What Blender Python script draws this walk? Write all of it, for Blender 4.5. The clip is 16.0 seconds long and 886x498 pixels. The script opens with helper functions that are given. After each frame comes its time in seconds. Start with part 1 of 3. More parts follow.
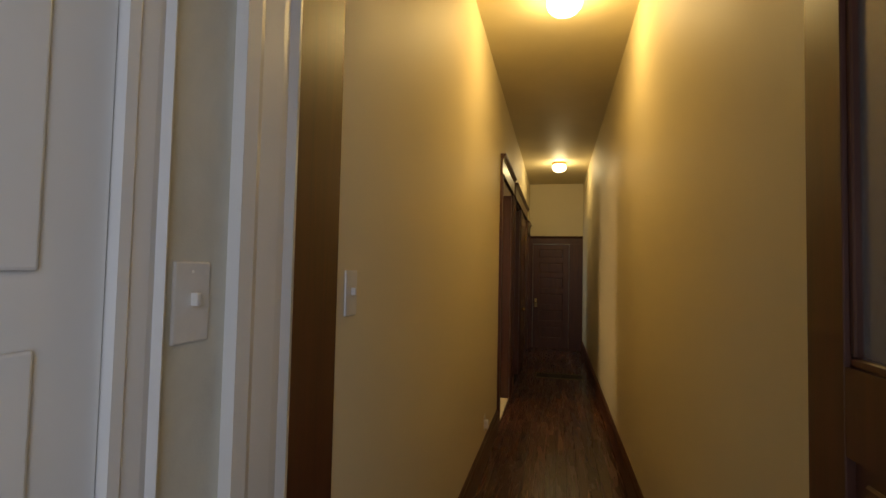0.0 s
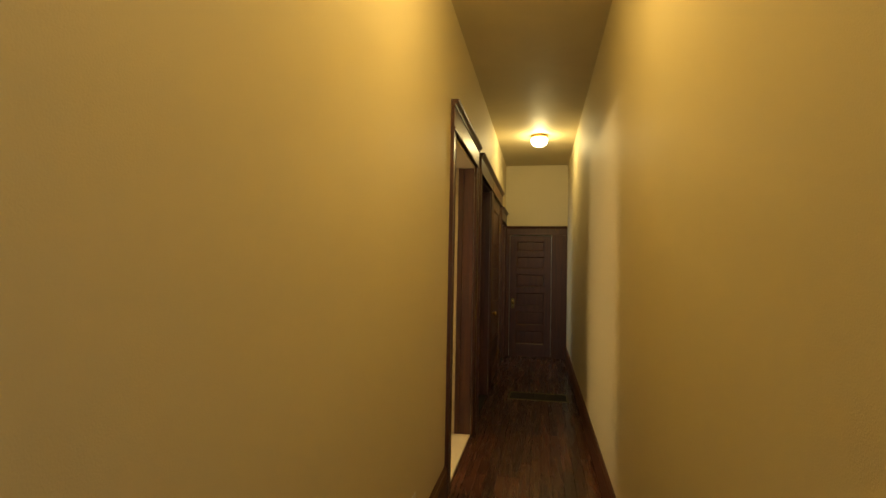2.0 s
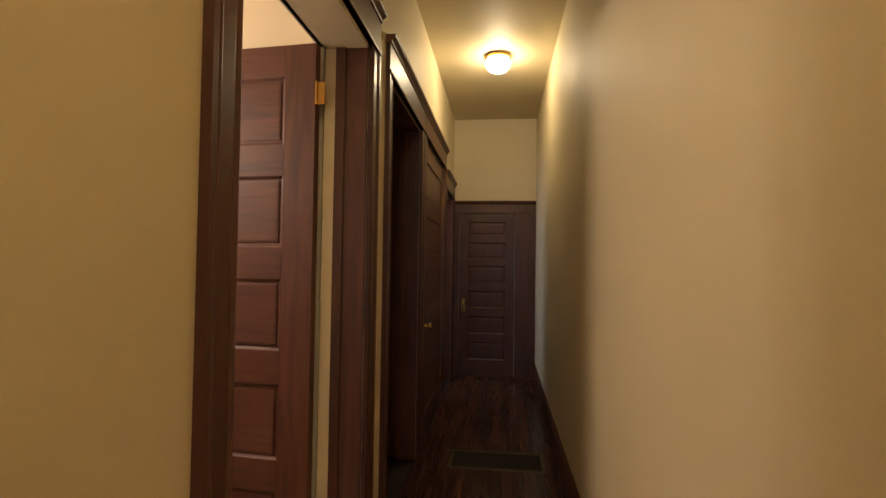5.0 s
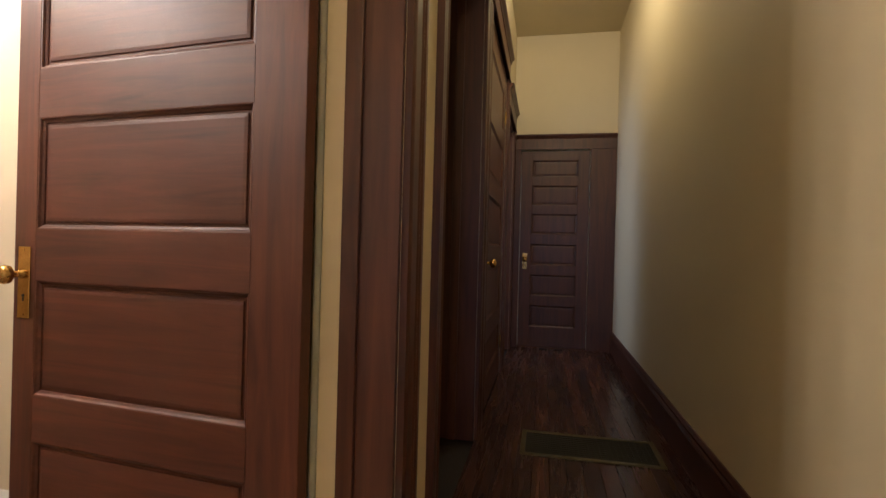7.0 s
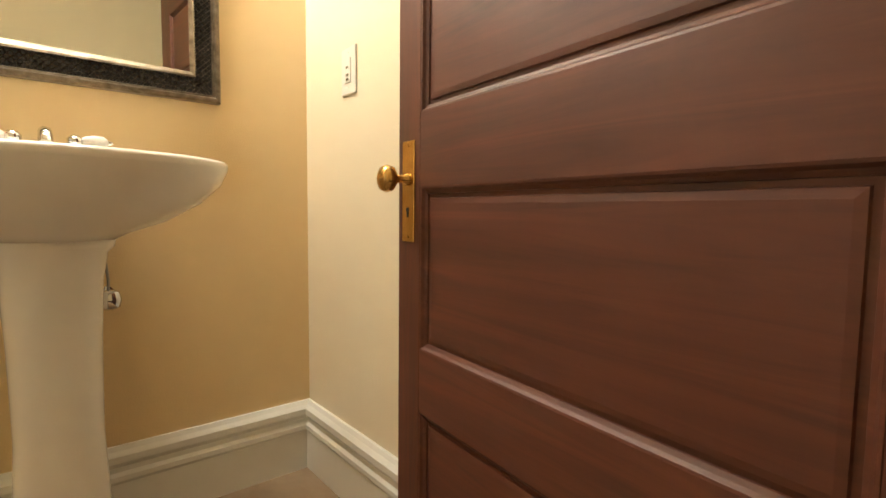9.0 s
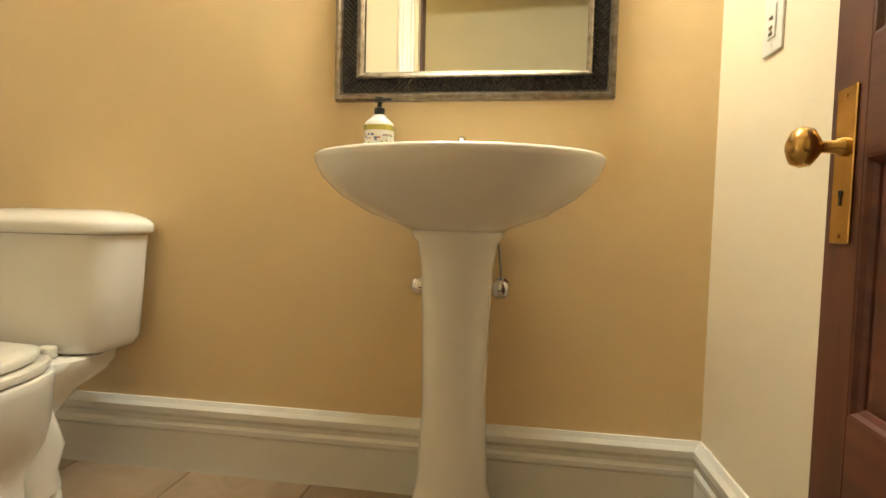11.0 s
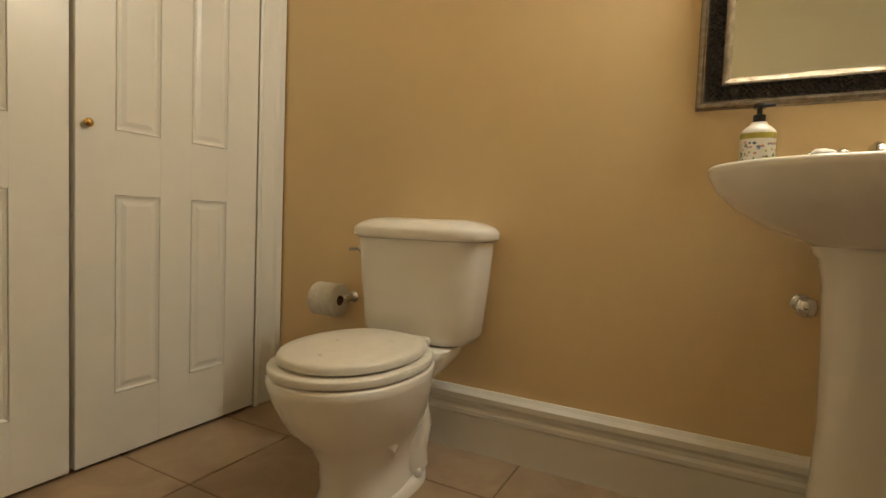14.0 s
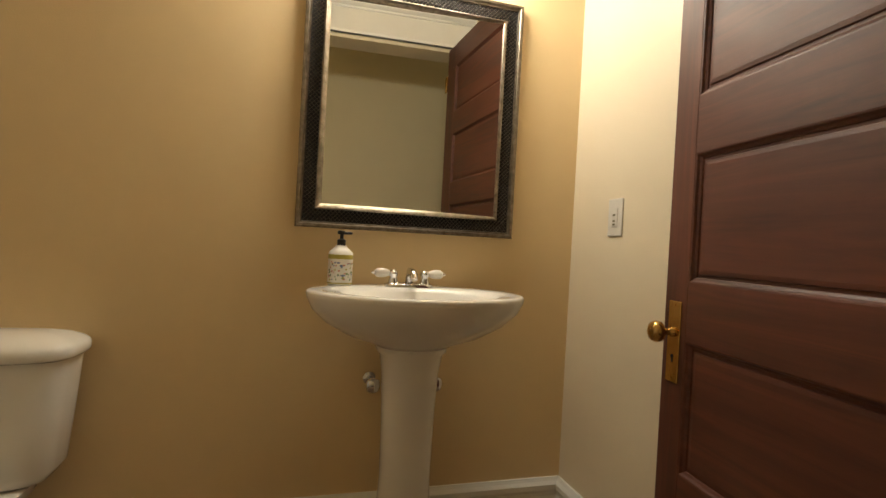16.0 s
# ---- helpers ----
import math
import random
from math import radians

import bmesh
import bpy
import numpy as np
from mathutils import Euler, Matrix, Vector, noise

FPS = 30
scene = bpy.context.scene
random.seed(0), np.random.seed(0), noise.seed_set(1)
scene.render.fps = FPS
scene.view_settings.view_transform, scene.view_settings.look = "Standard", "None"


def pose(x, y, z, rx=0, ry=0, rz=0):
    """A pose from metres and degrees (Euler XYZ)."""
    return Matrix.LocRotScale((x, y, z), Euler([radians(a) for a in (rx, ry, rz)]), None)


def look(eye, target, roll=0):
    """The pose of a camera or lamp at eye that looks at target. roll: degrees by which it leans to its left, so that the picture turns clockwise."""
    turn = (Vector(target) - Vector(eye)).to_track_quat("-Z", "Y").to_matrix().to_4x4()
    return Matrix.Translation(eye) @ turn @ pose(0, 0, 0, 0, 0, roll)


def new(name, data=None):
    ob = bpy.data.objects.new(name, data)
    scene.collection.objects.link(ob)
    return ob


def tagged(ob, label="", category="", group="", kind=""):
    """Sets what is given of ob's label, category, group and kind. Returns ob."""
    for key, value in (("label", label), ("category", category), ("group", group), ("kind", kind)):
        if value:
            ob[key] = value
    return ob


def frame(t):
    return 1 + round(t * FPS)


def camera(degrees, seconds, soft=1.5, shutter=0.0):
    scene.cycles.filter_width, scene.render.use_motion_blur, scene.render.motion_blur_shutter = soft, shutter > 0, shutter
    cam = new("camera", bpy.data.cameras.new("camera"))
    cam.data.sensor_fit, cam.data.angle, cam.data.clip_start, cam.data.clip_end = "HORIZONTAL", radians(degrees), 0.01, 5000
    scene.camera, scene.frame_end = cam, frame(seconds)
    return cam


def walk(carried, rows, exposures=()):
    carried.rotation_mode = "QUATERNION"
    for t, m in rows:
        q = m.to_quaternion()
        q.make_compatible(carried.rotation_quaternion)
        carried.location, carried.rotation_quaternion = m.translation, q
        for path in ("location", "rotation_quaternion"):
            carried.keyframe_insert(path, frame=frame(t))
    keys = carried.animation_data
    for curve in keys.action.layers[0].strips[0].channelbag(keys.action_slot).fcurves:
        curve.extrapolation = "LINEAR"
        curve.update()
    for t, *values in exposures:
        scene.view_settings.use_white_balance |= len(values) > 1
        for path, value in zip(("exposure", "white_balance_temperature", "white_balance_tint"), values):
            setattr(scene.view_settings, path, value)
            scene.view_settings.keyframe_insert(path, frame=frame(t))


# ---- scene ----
cam = camera(83.2, 16.0)
PATH = [
    (0, (-0.016, -0.843, 1.509), (-0.458, 1.105, 1.596), 1.2),
    (0.5, (0.021, -0.428, 1.559), (-0.325, 1.540, 1.646), 0.8),
    (1, (0.016, -0.093, 1.563), (-0.342, 1.873, 1.640), 1.0),
    (1.5, (0.019, 0.237, 1.558), (-0.388, 2.194, 1.623), 1.2),
    (2, (0.055, 0.663, 1.523), (-0.329, 2.625, 1.593), 1.1),
    (2.5, (0.084, 1.120, 1.553), (-0.173, 3.102, 1.621), 0.8),
    (3, (0.095, 1.541, 1.522), (-0.165, 3.522, 1.606), 1.0),
    (5.5, (0.035, 3.323, 1.415), (-0.190, 5.310, 1.458), 0.8),
    (6, (-0.015, 3.621, 1.305), (-0.216, 5.611, 1.340), 1.1),
    (6.5, (-0.120, 3.850, 1.173), (-0.216, 5.847, 1.194), 1.5),
    (7, (-0.204, 4.028, 1.024), (-0.603, 5.988, 1.021), 1.5),
    (7.5, (-0.312, 4.224, 0.962), (-1.118, 6.053, 0.891), 1.3),
    (8, (-0.454, 4.358, 0.931), (-1.558, 6.022, 0.827), 1.4),
    (8.2, (-0.551, 4.408, 0.888), (-1.739, 6.014, 0.781), 1.2),
    (10.5, (-0.995, 4.795, 0.825), (-2.989, 4.945, 0.667), 0.5),
    (11, (-0.949, 4.782, 0.802), (-2.926, 4.496, 0.697), 1.4),
    (11.5, (-0.935, 4.659, 0.839), (-2.860, 4.138, 0.687), 1.3),
    (12, (-0.934, 4.581, 0.822), (-2.796, 3.871, 0.667), 1.6),
    (12.5, (-0.907, 4.499, 0.804), (-2.703, 3.629, 0.671), 1.6),
    (13, (-0.794, 4.322, 0.801), (-2.558, 3.386, 0.700), 1.7),
    (13.5, (-0.794, 4.330, 0.801), (-2.548, 3.376, 0.688), 2.1),
    (14, (-0.772, 4.310, 0.803), (-2.536, 3.372, 0.699), 2.2),
    (14.5, (-0.705, 4.222, 0.845), (-2.593, 3.569, 0.747), 2.1),
    (15, (-0.668, 4.265, 0.928), (-2.633, 3.893, 0.908), 2.4),
    (15.5, (-0.651, 4.250, 1.138), (-2.648, 4.303, 1.030), 2.8),
    (16, (-0.623, 4.274, 1.111), (-2.545, 4.826, 1.092), 3.1),
]
EXPOSURES = [(0.0, -0.5, 8000, 11), (1.0, -0.1, 9000, 6), (2.0, -0.05, 8800, 3), (3.2, 0.1, 7800, 5), (5.5, -0.1, 6300, 24), (7.0, 0.3, 5700, 20),
             (8.0, 0.62, 5900, 15), (10.5, 0.68, 5800, 0), (11.5, 0.45, 5950, 4), (13.0, -0.2, 6100, 7), (15.0, -0.17, 6000, 5), (16.0, -0.65, 6000, 8)]
walk(cam, [(t, look(eye, target, roll)) for t, eye, target, roll in PATH], EXPOSURES)

# lamp powers and fitted places
HALL_W, FAR_W, VANITY_W, ENTRY_W, END_W, GLOBE_E = 28.0, 17.0, 14.5, 24.0, 9.0, 9.0
BATH_HINGE, BATH_SWING, BATH_LEAF = (-0.765, 5.147, 0.012), 174.3, 0.980
SINK_Y, TOILET_Y, PAPER_Y, SOAP_Y = 4.638, 3.455, 3.065, 4.405
MIRROR_BOX = (4.254, 5.033, 1.145, 2.01)

# ---- light ----
world = bpy.data.worlds.new("sky")
scene.world = world
world.use_nodes = True
sky = world.node_tree.nodes.new("ShaderNodeTexSky")
sky.sky_type = 'NISHITA'
sky.sun_disc = False
sky.sun_elevation = radians(35)
sky.sun_rotation = radians(120)
world.node_tree.links.new(sky.outputs[0], world.node_tree.nodes["Background"].inputs[0])
world.node_tree.nodes["Background"].inputs[1].default_value = 0.1


def lamp(name, kind, place, energy, color, size=0.1, size_y=None, target=None):
    data = bpy.data.lights.new(name, kind)
    data.energy, data.color = energy, color
    if kind == 'AREA':
        data.size = size
        if size_y:
            data.shape, data.size_y = 'RECTANGLE', size_y
    else:
        data.shadow_soft_size = size
    ob = new(name, data)
    ob.matrix_world = look(place, target) if target else pose(*place)
    return ob


HALL_LAMPS = [(0.02, 2.35), (0.02, 7.42)]
WARM = (1.0, 0.77, 0.35)
PALE = (1.0, 0.86, 0.50)
BATH_LIGHT = (1.0, 0.90, 0.75)
for (lx, ly), power, tone in zip(HALL_LAMPS, (HALL_W, FAR_W), (WARM, PALE)):
    lamp("hall_bulb", 'POINT', (lx, ly, 3.18), power, tone, 0.07)
for vy in (4.43, 4.63, 4.83):
    lamp("vanity_bulb", 'POINT', (-2.22, vy, 2.20), VANITY_W, BATH_LIGHT, 0.05)
lamp("entry_daylight", 'AREA', (0.36, -1.5, 1.6), ENTRY_W, (0.50, 0.64, 1.0), 1.0, 1.4, (-0.55, 0.0, 1.4))
lamp("end_daylight", 'AREA', (-1.75, 8.95, 1.7), END_W, (0.72, 0.84, 1.0), 1.0, 1.6, (0.5, 8.9, 1.5))


# ---- materials ----
def material(name, base, rough=0.5, metal=0.0, dark=None, scale=6.0, stretch=(1, 1, 1), bump=0.15,
             fine=120.0, coat=0.0, random_shift=False, spread=0.5, piece=0.0, dist=0.002, mottle=0.0):
    """A procedural surface: two scales of noise over a base colour, roughness variation and fine relief."""
    m = bpy.data.materials.new(name)
    m.use_nodes = True
    n, l = m.node_tree.nodes, m.node_tree.links
    p = n["Principled BSDF"]
    p.inputs["Metallic"].default_value = metal
    p.inputs["Coat Weight"].default_value = coat
    p.inputs["Coat Roughness"].default_value = 0.22
    tc = n.new("ShaderNodeTexCoord")
    mp = n.new("ShaderNodeMapping")
    mp.inputs["Scale"].default_value = stretch
    l.new(tc.outputs["Object"], mp.inputs[0])
    info = n.new("ShaderNodeObjectInfo")
    if random_shift:
        mul = n.new("ShaderNodeVectorMath")
        mul.operation = 'SCALE'
        mul.inputs[0].default_value = (13.1, 7.7, 5.3)
        l.new(info.outputs["Random"], mul.inputs["Scale"])
        l.new(mul.outputs[0], mp.inputs["Location"])
    big = n.new("ShaderNodeTexNoise")
    big.inputs["Scale"].default_value = scale
    big.inputs["Detail"].default_value = 6
    big.inputs["Roughness"].default_value = 0.6
    big.inputs["Distortion"].default_value = 1.1 if random_shift else 0.4
    l.new(mp.outputs[0], big.inputs[0])
    ramp = n.new("ShaderNodeValToRGB")
    d = dark or tuple(c * 0.8 for c in base)
    ramp.color_ramp.elements[0].color = (*d, 1)
    ramp.color_ramp.elements[1].color = (*base, 1)
    ramp.color_ramp.elements[0].position = 0.5 - spread / 2
    ramp.color_ramp.elements[1].position = 0.5 + spread / 2
    l.new(big.outputs[0], ramp.inputs[0])
    out = ramp.outputs[0]
    if mottle:
        wide = n.new("ShaderNodeTexNoise")
        wide.inputs["Scale"].default_value = 1.3
        wide.inputs["Detail"].default_value = 3
        l.new(tc.outputs["Object"], wide.inputs[0])
        mr = n.new("ShaderNodeMapRange")
        mr.inputs["To Min"].default_value = 1 - mottle
        mr.inputs["To Max"].default_value = 1 + mottle
        l.new(wide.outputs[0], mr.inputs[0])
        hs = n.new("ShaderNodeHueSaturation")
        l.new(mr.outputs[0], hs.inputs["Value"])
        l.new(out, hs.inputs["Color"])
        out = hs.outputs[0]
    if piece:
        pr = n.new("ShaderNodeMapRange")
        pr.inputs["To Min"].default_value = 1 - piece
        pr.inputs["To Max"].default_value = 1 + piece
        l.new(info.outputs["Random"], pr.inputs[0])
        hv = n.new("ShaderNodeHueSaturation")
        l.new(pr.outputs[0], hv.inputs["Value"])
        l.new(out, hv.inputs["Color"])
        out = hv.outputs[0]
    l.new(out, p.inputs["Base Color"])
    small = n.new("ShaderNodeTexNoise")
    small.inputs["Scale"].default_value = fine
    small.inputs["Detail"].default_value = 4
    l.new(mp.outputs[0], small.inputs[0])
    rr = n.new("ShaderNodeMapRange")
    rr.inputs["To Min"].default_value = max(0.03, rough - 0.07)
    rr.inputs["To Max"].default_value = min(1.0, rough + 0.07)
    l.new(big.outputs[0], rr.inputs[0])
    l.new(rr.outputs[0], p.inputs["Roughness"])
    if bump:
        b = n.new("ShaderNodeBump")
        b.inputs["Strength"].default_value = bump
        b.inputs["Distance"].default_value = dist
        l.new(small.outputs[0], b.inputs["Height"])
        l.new(b.outputs[0], p.inputs["Normal"])
    return m


def wood(name, base, dark, rough, axis, coat=0.25, piece=0.0):
    stretch = {"x": (0.07, 1, 1), "y": (1, 0.07, 1), "z": (1, 1, 0.07)}[axis]
    return material(name, base, rough, 0, dark, 22.0, stretch, 0.12, 160.0, coat, True, 0.45, piece, 0.001)


WALL = material("cream_wall_paint", (0.72, 0.625, 0.41), 0.58, 0, (0.70, 0.605, 0.395), 3.0, bump=0.25, fine=260, mottle=0.03)
CEIL = material("cream_ceiling_paint", (0.74, 0.64, 0.42), 0.6, 0, None, 2.0, bump=0.2, fine=240, mottle=0.03, spread=0.9)
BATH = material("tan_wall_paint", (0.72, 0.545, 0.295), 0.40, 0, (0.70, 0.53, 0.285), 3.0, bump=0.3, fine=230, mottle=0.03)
# same surface in a paler tan, for the switch and doorway walls
BATH_PALE = material("pale_tan_wall", (0.78, 0.68, 0.50), 0.42, 0, (0.76, 0.66, 0.48), 3.0, bump=0.3, fine=230, mottle=0.03)
WHITE = material("white_gloss_paint", (0.76, 0.74, 0.685), 0.33, 0, (0.72, 0.70, 0.645), 5.0, bump=0.1, fine=90, mottle=0.03)
CREAM = material("cream_trim_paint", (0.76, 0.66, 0.46), 0.4, 0, (0.70, 0.60, 0.41), 9.0, bump=0.15, fine=90)
TRIM = wood("dark_stained_trim", (0.110, 0.036, 0.017), (0.045, 0.014, 0.007), 0.40, "z", 0.12)
TRIM_Y = wood("dark_stained_trim_long", (0.110, 0.036, 0.017), (0.045, 0.014, 0.007), 0.40, "y", 0.12)
DOOR_Z = wood("mahogany_stile", (0.128, 0.037, 0.018), (0.046, 0.013, 0.0065), 0.52, "z", 0.03)
DOOR_X = wood("mahogany_rail", (0.128, 0.037, 0.018), (0.046, 0.013, 0.0065), 0.52, "x", 0.03)
PLANK = wood("dark_floor_board", (0.090, 0.027, 0.012), (0.034, 0.010, 0.005), 0.27, "y", 0.30, 0.5)
GAP = material("floor_gap", (0.015, 0.008, 0.005), 0.8, bump=0)
TILE = material("beige_floor_tile", (0.38, 0.28, 0.185), 0.38, 0, (0.27, 0.19, 0.12), 7.0, bump=0.15, fine=70, random_shift=True, piece=0.08, mottle=0.08)
GROUT = material("brown_grout", (0.20, 0.14, 0.09), 0.9, 0, None, 40, bump=0.4, fine=300)
CERAMIC = material("white_vitreous_china", (0.82, 0.79, 0.73), 0.08, 0, (0.81, 0.78, 0.72), 3.0, bump=0, coat=0.4)
BRASS = material("worn_brass", (0.72, 0.47, 0.15), 0.24, 1.0, (0.45, 0.27, 0.08), 28.0, bump=0.15, fine=150, spread=0.7)
CHROME = material("polished_chrome", (0.75, 0.75, 0.76), 0.08, 1.0, None, 20, bump=0)
SILVER = material("antique_silver", (0.40, 0.35, 0.28), 0.35, 1.0, (0.12, 0.09, 0.06), 45.0, bump=0.4, fine=120, spread=0.6)
BLACKISH = material("dark_pewter", (0.035, 0.032, 0.03), 0.45, 0.3, (0.015, 0.014, 0.013), 30.0, bump=0.3, fine=150)
PLASTIC = material("white_plastic", (0.78, 0.74, 0.66), 0.3, 0, None, 30, bump=0, spread=0.9)
BLACK = material("black_plastic", (0.012, 0.012, 0.013), 0.3, 0, None, 30, bump=0)
PAPER = material("white_tissue_paper", (0.82, 0.78, 0.70), 0.95, 0, None, 60, bump=0.5, fine=200)
VENT_M = material("aged_green_brass", (0.22, 0.19, 0.09), 0.4, 0.7, (0.10, 0.085, 0.04), 30, bump=0.2)
SCREEN = material("dark_vent_screen", (0.035, 0.032, 0.022), 0.6, 0.4, (0.018, 0.016, 0.011), 90, bump=0.5, fine=300)
LABEL_G = material("olive_label", (0.42, 0.36, 0.06), 0.4, 0, None, 60, bump=0)
INK_B = material("blue_ink", (0.12, 0.16, 0.30), 0.4, bump=0)
INK_R = material("rose_ink", (0.55, 0.22, 0.16), 0.4, bump=0)
INK_G = material("green_ink", (0.14, 0.24, 0.07), 0.4, bump=0)
HOSE = material("braided_hose", (0.35, 0.34, 0.33), 0.35, 0.8, (0.2, 0.2, 0.2), 200, bump=0.5, fine=400)
# dark base colour stands in for the shade of the unlit side room
ROOM_SHADE = material("painted_room_shade", (0.20, 0.14, 0.08), 0.7, 0, None, 3, bump=0.1)
MIRROR = bpy.data.materials.new("mirror_glass")
MIRROR.use_nodes = True
mp_ = MIRROR.node_tree.nodes["Principled BSDF"]
mp_.inputs["Base Color"].default_value = (0.86, 0.88, 0.86, 1)
mp_.inputs["Metallic"].default_value = 1.0
mp_.inputs["Roughness"].default_value = 0.015
GLASS = bpy.data.materials.new("textured_glass")
GLASS.use_nodes = True
gp = GLASS.node_tree.nodes["Principled BSDF"]
gp.inputs["Base Color"].default_value = (0.45, 0.45, 0.48, 1)
gp.inputs["Roughness"].default_value = 0.15
gp.inputs["Transmission Weight"].default_value = 0.7
GLOBE = bpy.data.materials.new("lit_glass_globe")
GLOBE.use_nodes = True
gb = GLOBE.node_tree.nodes["Principled BSDF"]
gb.inputs["Base Color"].default_value = (0.9, 0.85, 0.75, 1)
gb.inputs["Emission Color"].default_value = (1.0, 0.87, 0.62, 1)
gb.inputs["Emission Strength"].default_value = GLOBE_E
DAY = bpy.data.materials.new("window_daylight")
DAY.use_nodes = True
dp = DAY.node_tree.nodes["Principled BSDF"]
dp.inputs["Emission Color"].default_value = (0.7, 0.82, 1.0, 1)
dp.inputs["Emission Strength"].default_value = 1.2


# ---- mesh helpers ----
def box(bm, x0, x1, y0, y1, z0, z1, bev=0.0, seg=2):
    geo = bmesh.ops.create_cube(bm, size=1.0)
    for v in geo["verts"]:
        v.co = Vector((x0 + (v.co.x + 0.5) * (x1 - x0), y0 + (v.co.y + 0.5) * (y1 - y0), z0 + (v.co.z + 0.5) * (z1 - z0)))
    if bev:
        edges = list({e for v in geo["verts"] for e in v.link_edges})
        bmesh.ops.bevel(bm, geom=edges, offset=bev, segments=seg, affect='EDGES', profile=0.5)
    return bm


def boxed(*a, **k):
    return box(bmesh.new(), *a, **k)


def loft(rings, cap0=True, cap1=True, bm=None):
    """A closed skin through rings of equally many points."""
    bm = bm or bmesh.new()
    rows = [[bm.verts.new(p) for p in ring] for ring in rings]
    k = len(rows[0])
    for a, b in zip(rows, rows[1:]):
        for i in range(k):
            bm.faces.new((a[i], a[(i + 1) % k], b[(i + 1) % k], b[i]))
    if cap0:
        bm.faces.new(list(reversed(rows[0])))
    if cap1:
        bm.faces.new(rows[-1])
    return bm


def turned(profile, k=32, axis="z", at=(0, 0, 0), bm=None):
    """A body of revolution from (radius, height) pairs."""
    rings = []
    for r, h in profile:
        ring = []
        for i in range(k):
            a = 2 * math.pi * i / k
            c, s = r * math.cos(a), r * math.sin(a)
            p = {"z": (c, s, h), "x": (h, c, s), "y": (s, h, c)}[axis]
            ring.append((at[0] + p[0], at[1] + p[1], at[2] + p[2]))
        rings.append(ring)
    return loft(rings, bm=bm)


def tube(points, r, k=10, bm=None):
    pts = [Vector(p) for p in points]
    rings = []
    for i, p in enumerate(pts):
        d = (pts[min(i + 1, len(pts) - 1)] - pts[max(i - 1, 0)]).normalized()
        u = d.orthogonal().normalized() if i == 0 else (u - d * u.dot(d)).normalized()
        v = d.cross(u)
        rings.append([p + r * (math.cos(a) * u + math.sin(a) * v) for a in [2 * math.pi * j / k for j in range(k)]])
    return loft(rings, bm=bm)


def extrude_profile(profile, a, b, place, bm=None):
    """A moulding: profile points (out, up) carried along from a to b; place(s, out, up) gives the point."""
    rings = [[place(s, o, u) for o, u in profile] for s in (a, b)]
    return loft(rings, bm=bm)


def part(name, bm, mat, parent=None, label="", smooth=False):
    bmesh.ops.recalc_face_normals(bm, faces=bm.faces)
    me = bpy.data.meshes.new(name)
    bm.to_mesh(me)
    bm.free()
    me.materials.append(mat)
    if smooth:
        for f in me.polygons:
            f.use_smooth = True
        me.set_sharp_from_angle(angle=radians(55))
    ob = new(name, me)
    if parent is not None:
        ob.parent = parent
    if label:
        ob["label"] = label
    return ob


def thing(name, label, category, m=None, group=""):
    ob = new(name)
    if m is not None:
        ob.matrix_basis = m
    return tagged(ob, label, category, group)


def structure(name, bm, mat, label, category):
    return tagged(part(name, bm, mat), label, category, kind="structure")


# ---- the plan ----
XL, XR = -0.55, 0.50            # hall walls
XB = -0.75                      # bathroom face of the hall's left wall
YE, YS = 9.40, -2.5             # hall ends
HC = 3.30                       # hall ceiling
XW, YR, YL, BC = -2.37, 5.30, 2.615, 3.24   # bathroom walls and ceiling
D1 = (4.07, 5.21, 2.45)         # bathroom doorway: from, to, height
D2 = (5.655, 6.69, 2.45)         # second doorway
D3 = (6.93, 8.20, 2.45)         # third door
D4 = (8.44, 9.22, 2.25)         # opening near the end
CW = 0.125                       # casing width


def left_wall():
    bm = bmesh.new()
    ys = [YS] + [v for d in (D1, D2, D3, D4) for v in d[:2]] + [YE + 0.15]
    for i in range(0, len(ys), 2):
        box(bm, XB, XL, ys[i], ys[i + 1], 0, HC)
    for a, b, h in (D1, D2, D3, D4):
        box(bm, XB, XL, a, b, h, HC)
    return bm


structure("wall_left", left_wall(), WALL, "cream painted plaster hall wall with doorways", "wall")
structure("wall_right", boxed(XR, XR + 0.15, YS, YE + 0.15, 0, HC), WALL, "cream painted plaster hall wall", "wall")
bm = bmesh.new()
E0, E1, EH = -0.47, 0.24, 2.09
box(bm, XL, E0, YE, YE + 0.15, 0, HC)
box(bm, E1, XR, YE, YE + 0.15, 0, HC)
box(bm, E0, E1, YE, YE + 0.15, EH, HC)
structure("wall_end", bm, WALL, "cream painted end wall above a dark door", "wall")
structure("wall_entry", boxed(XB, XR + 0.15, YS - 0.15, YS, 0, HC), WALL, "plain cream wall closing the hall", "wall")
structure("ceiling", boxed(XB, XR + 0.15, YS - 0.15, YE + 0.15, HC, HC + 0.12), CEIL, "cream painted hall ceiling", "ceiling")
FLOOR = structure("floor", boxed(XB, XR + 0.15, YS - 0.15, YE + 0.15, -0.12, -0.012), GAP, "dark stained narrow board floor", "floor")
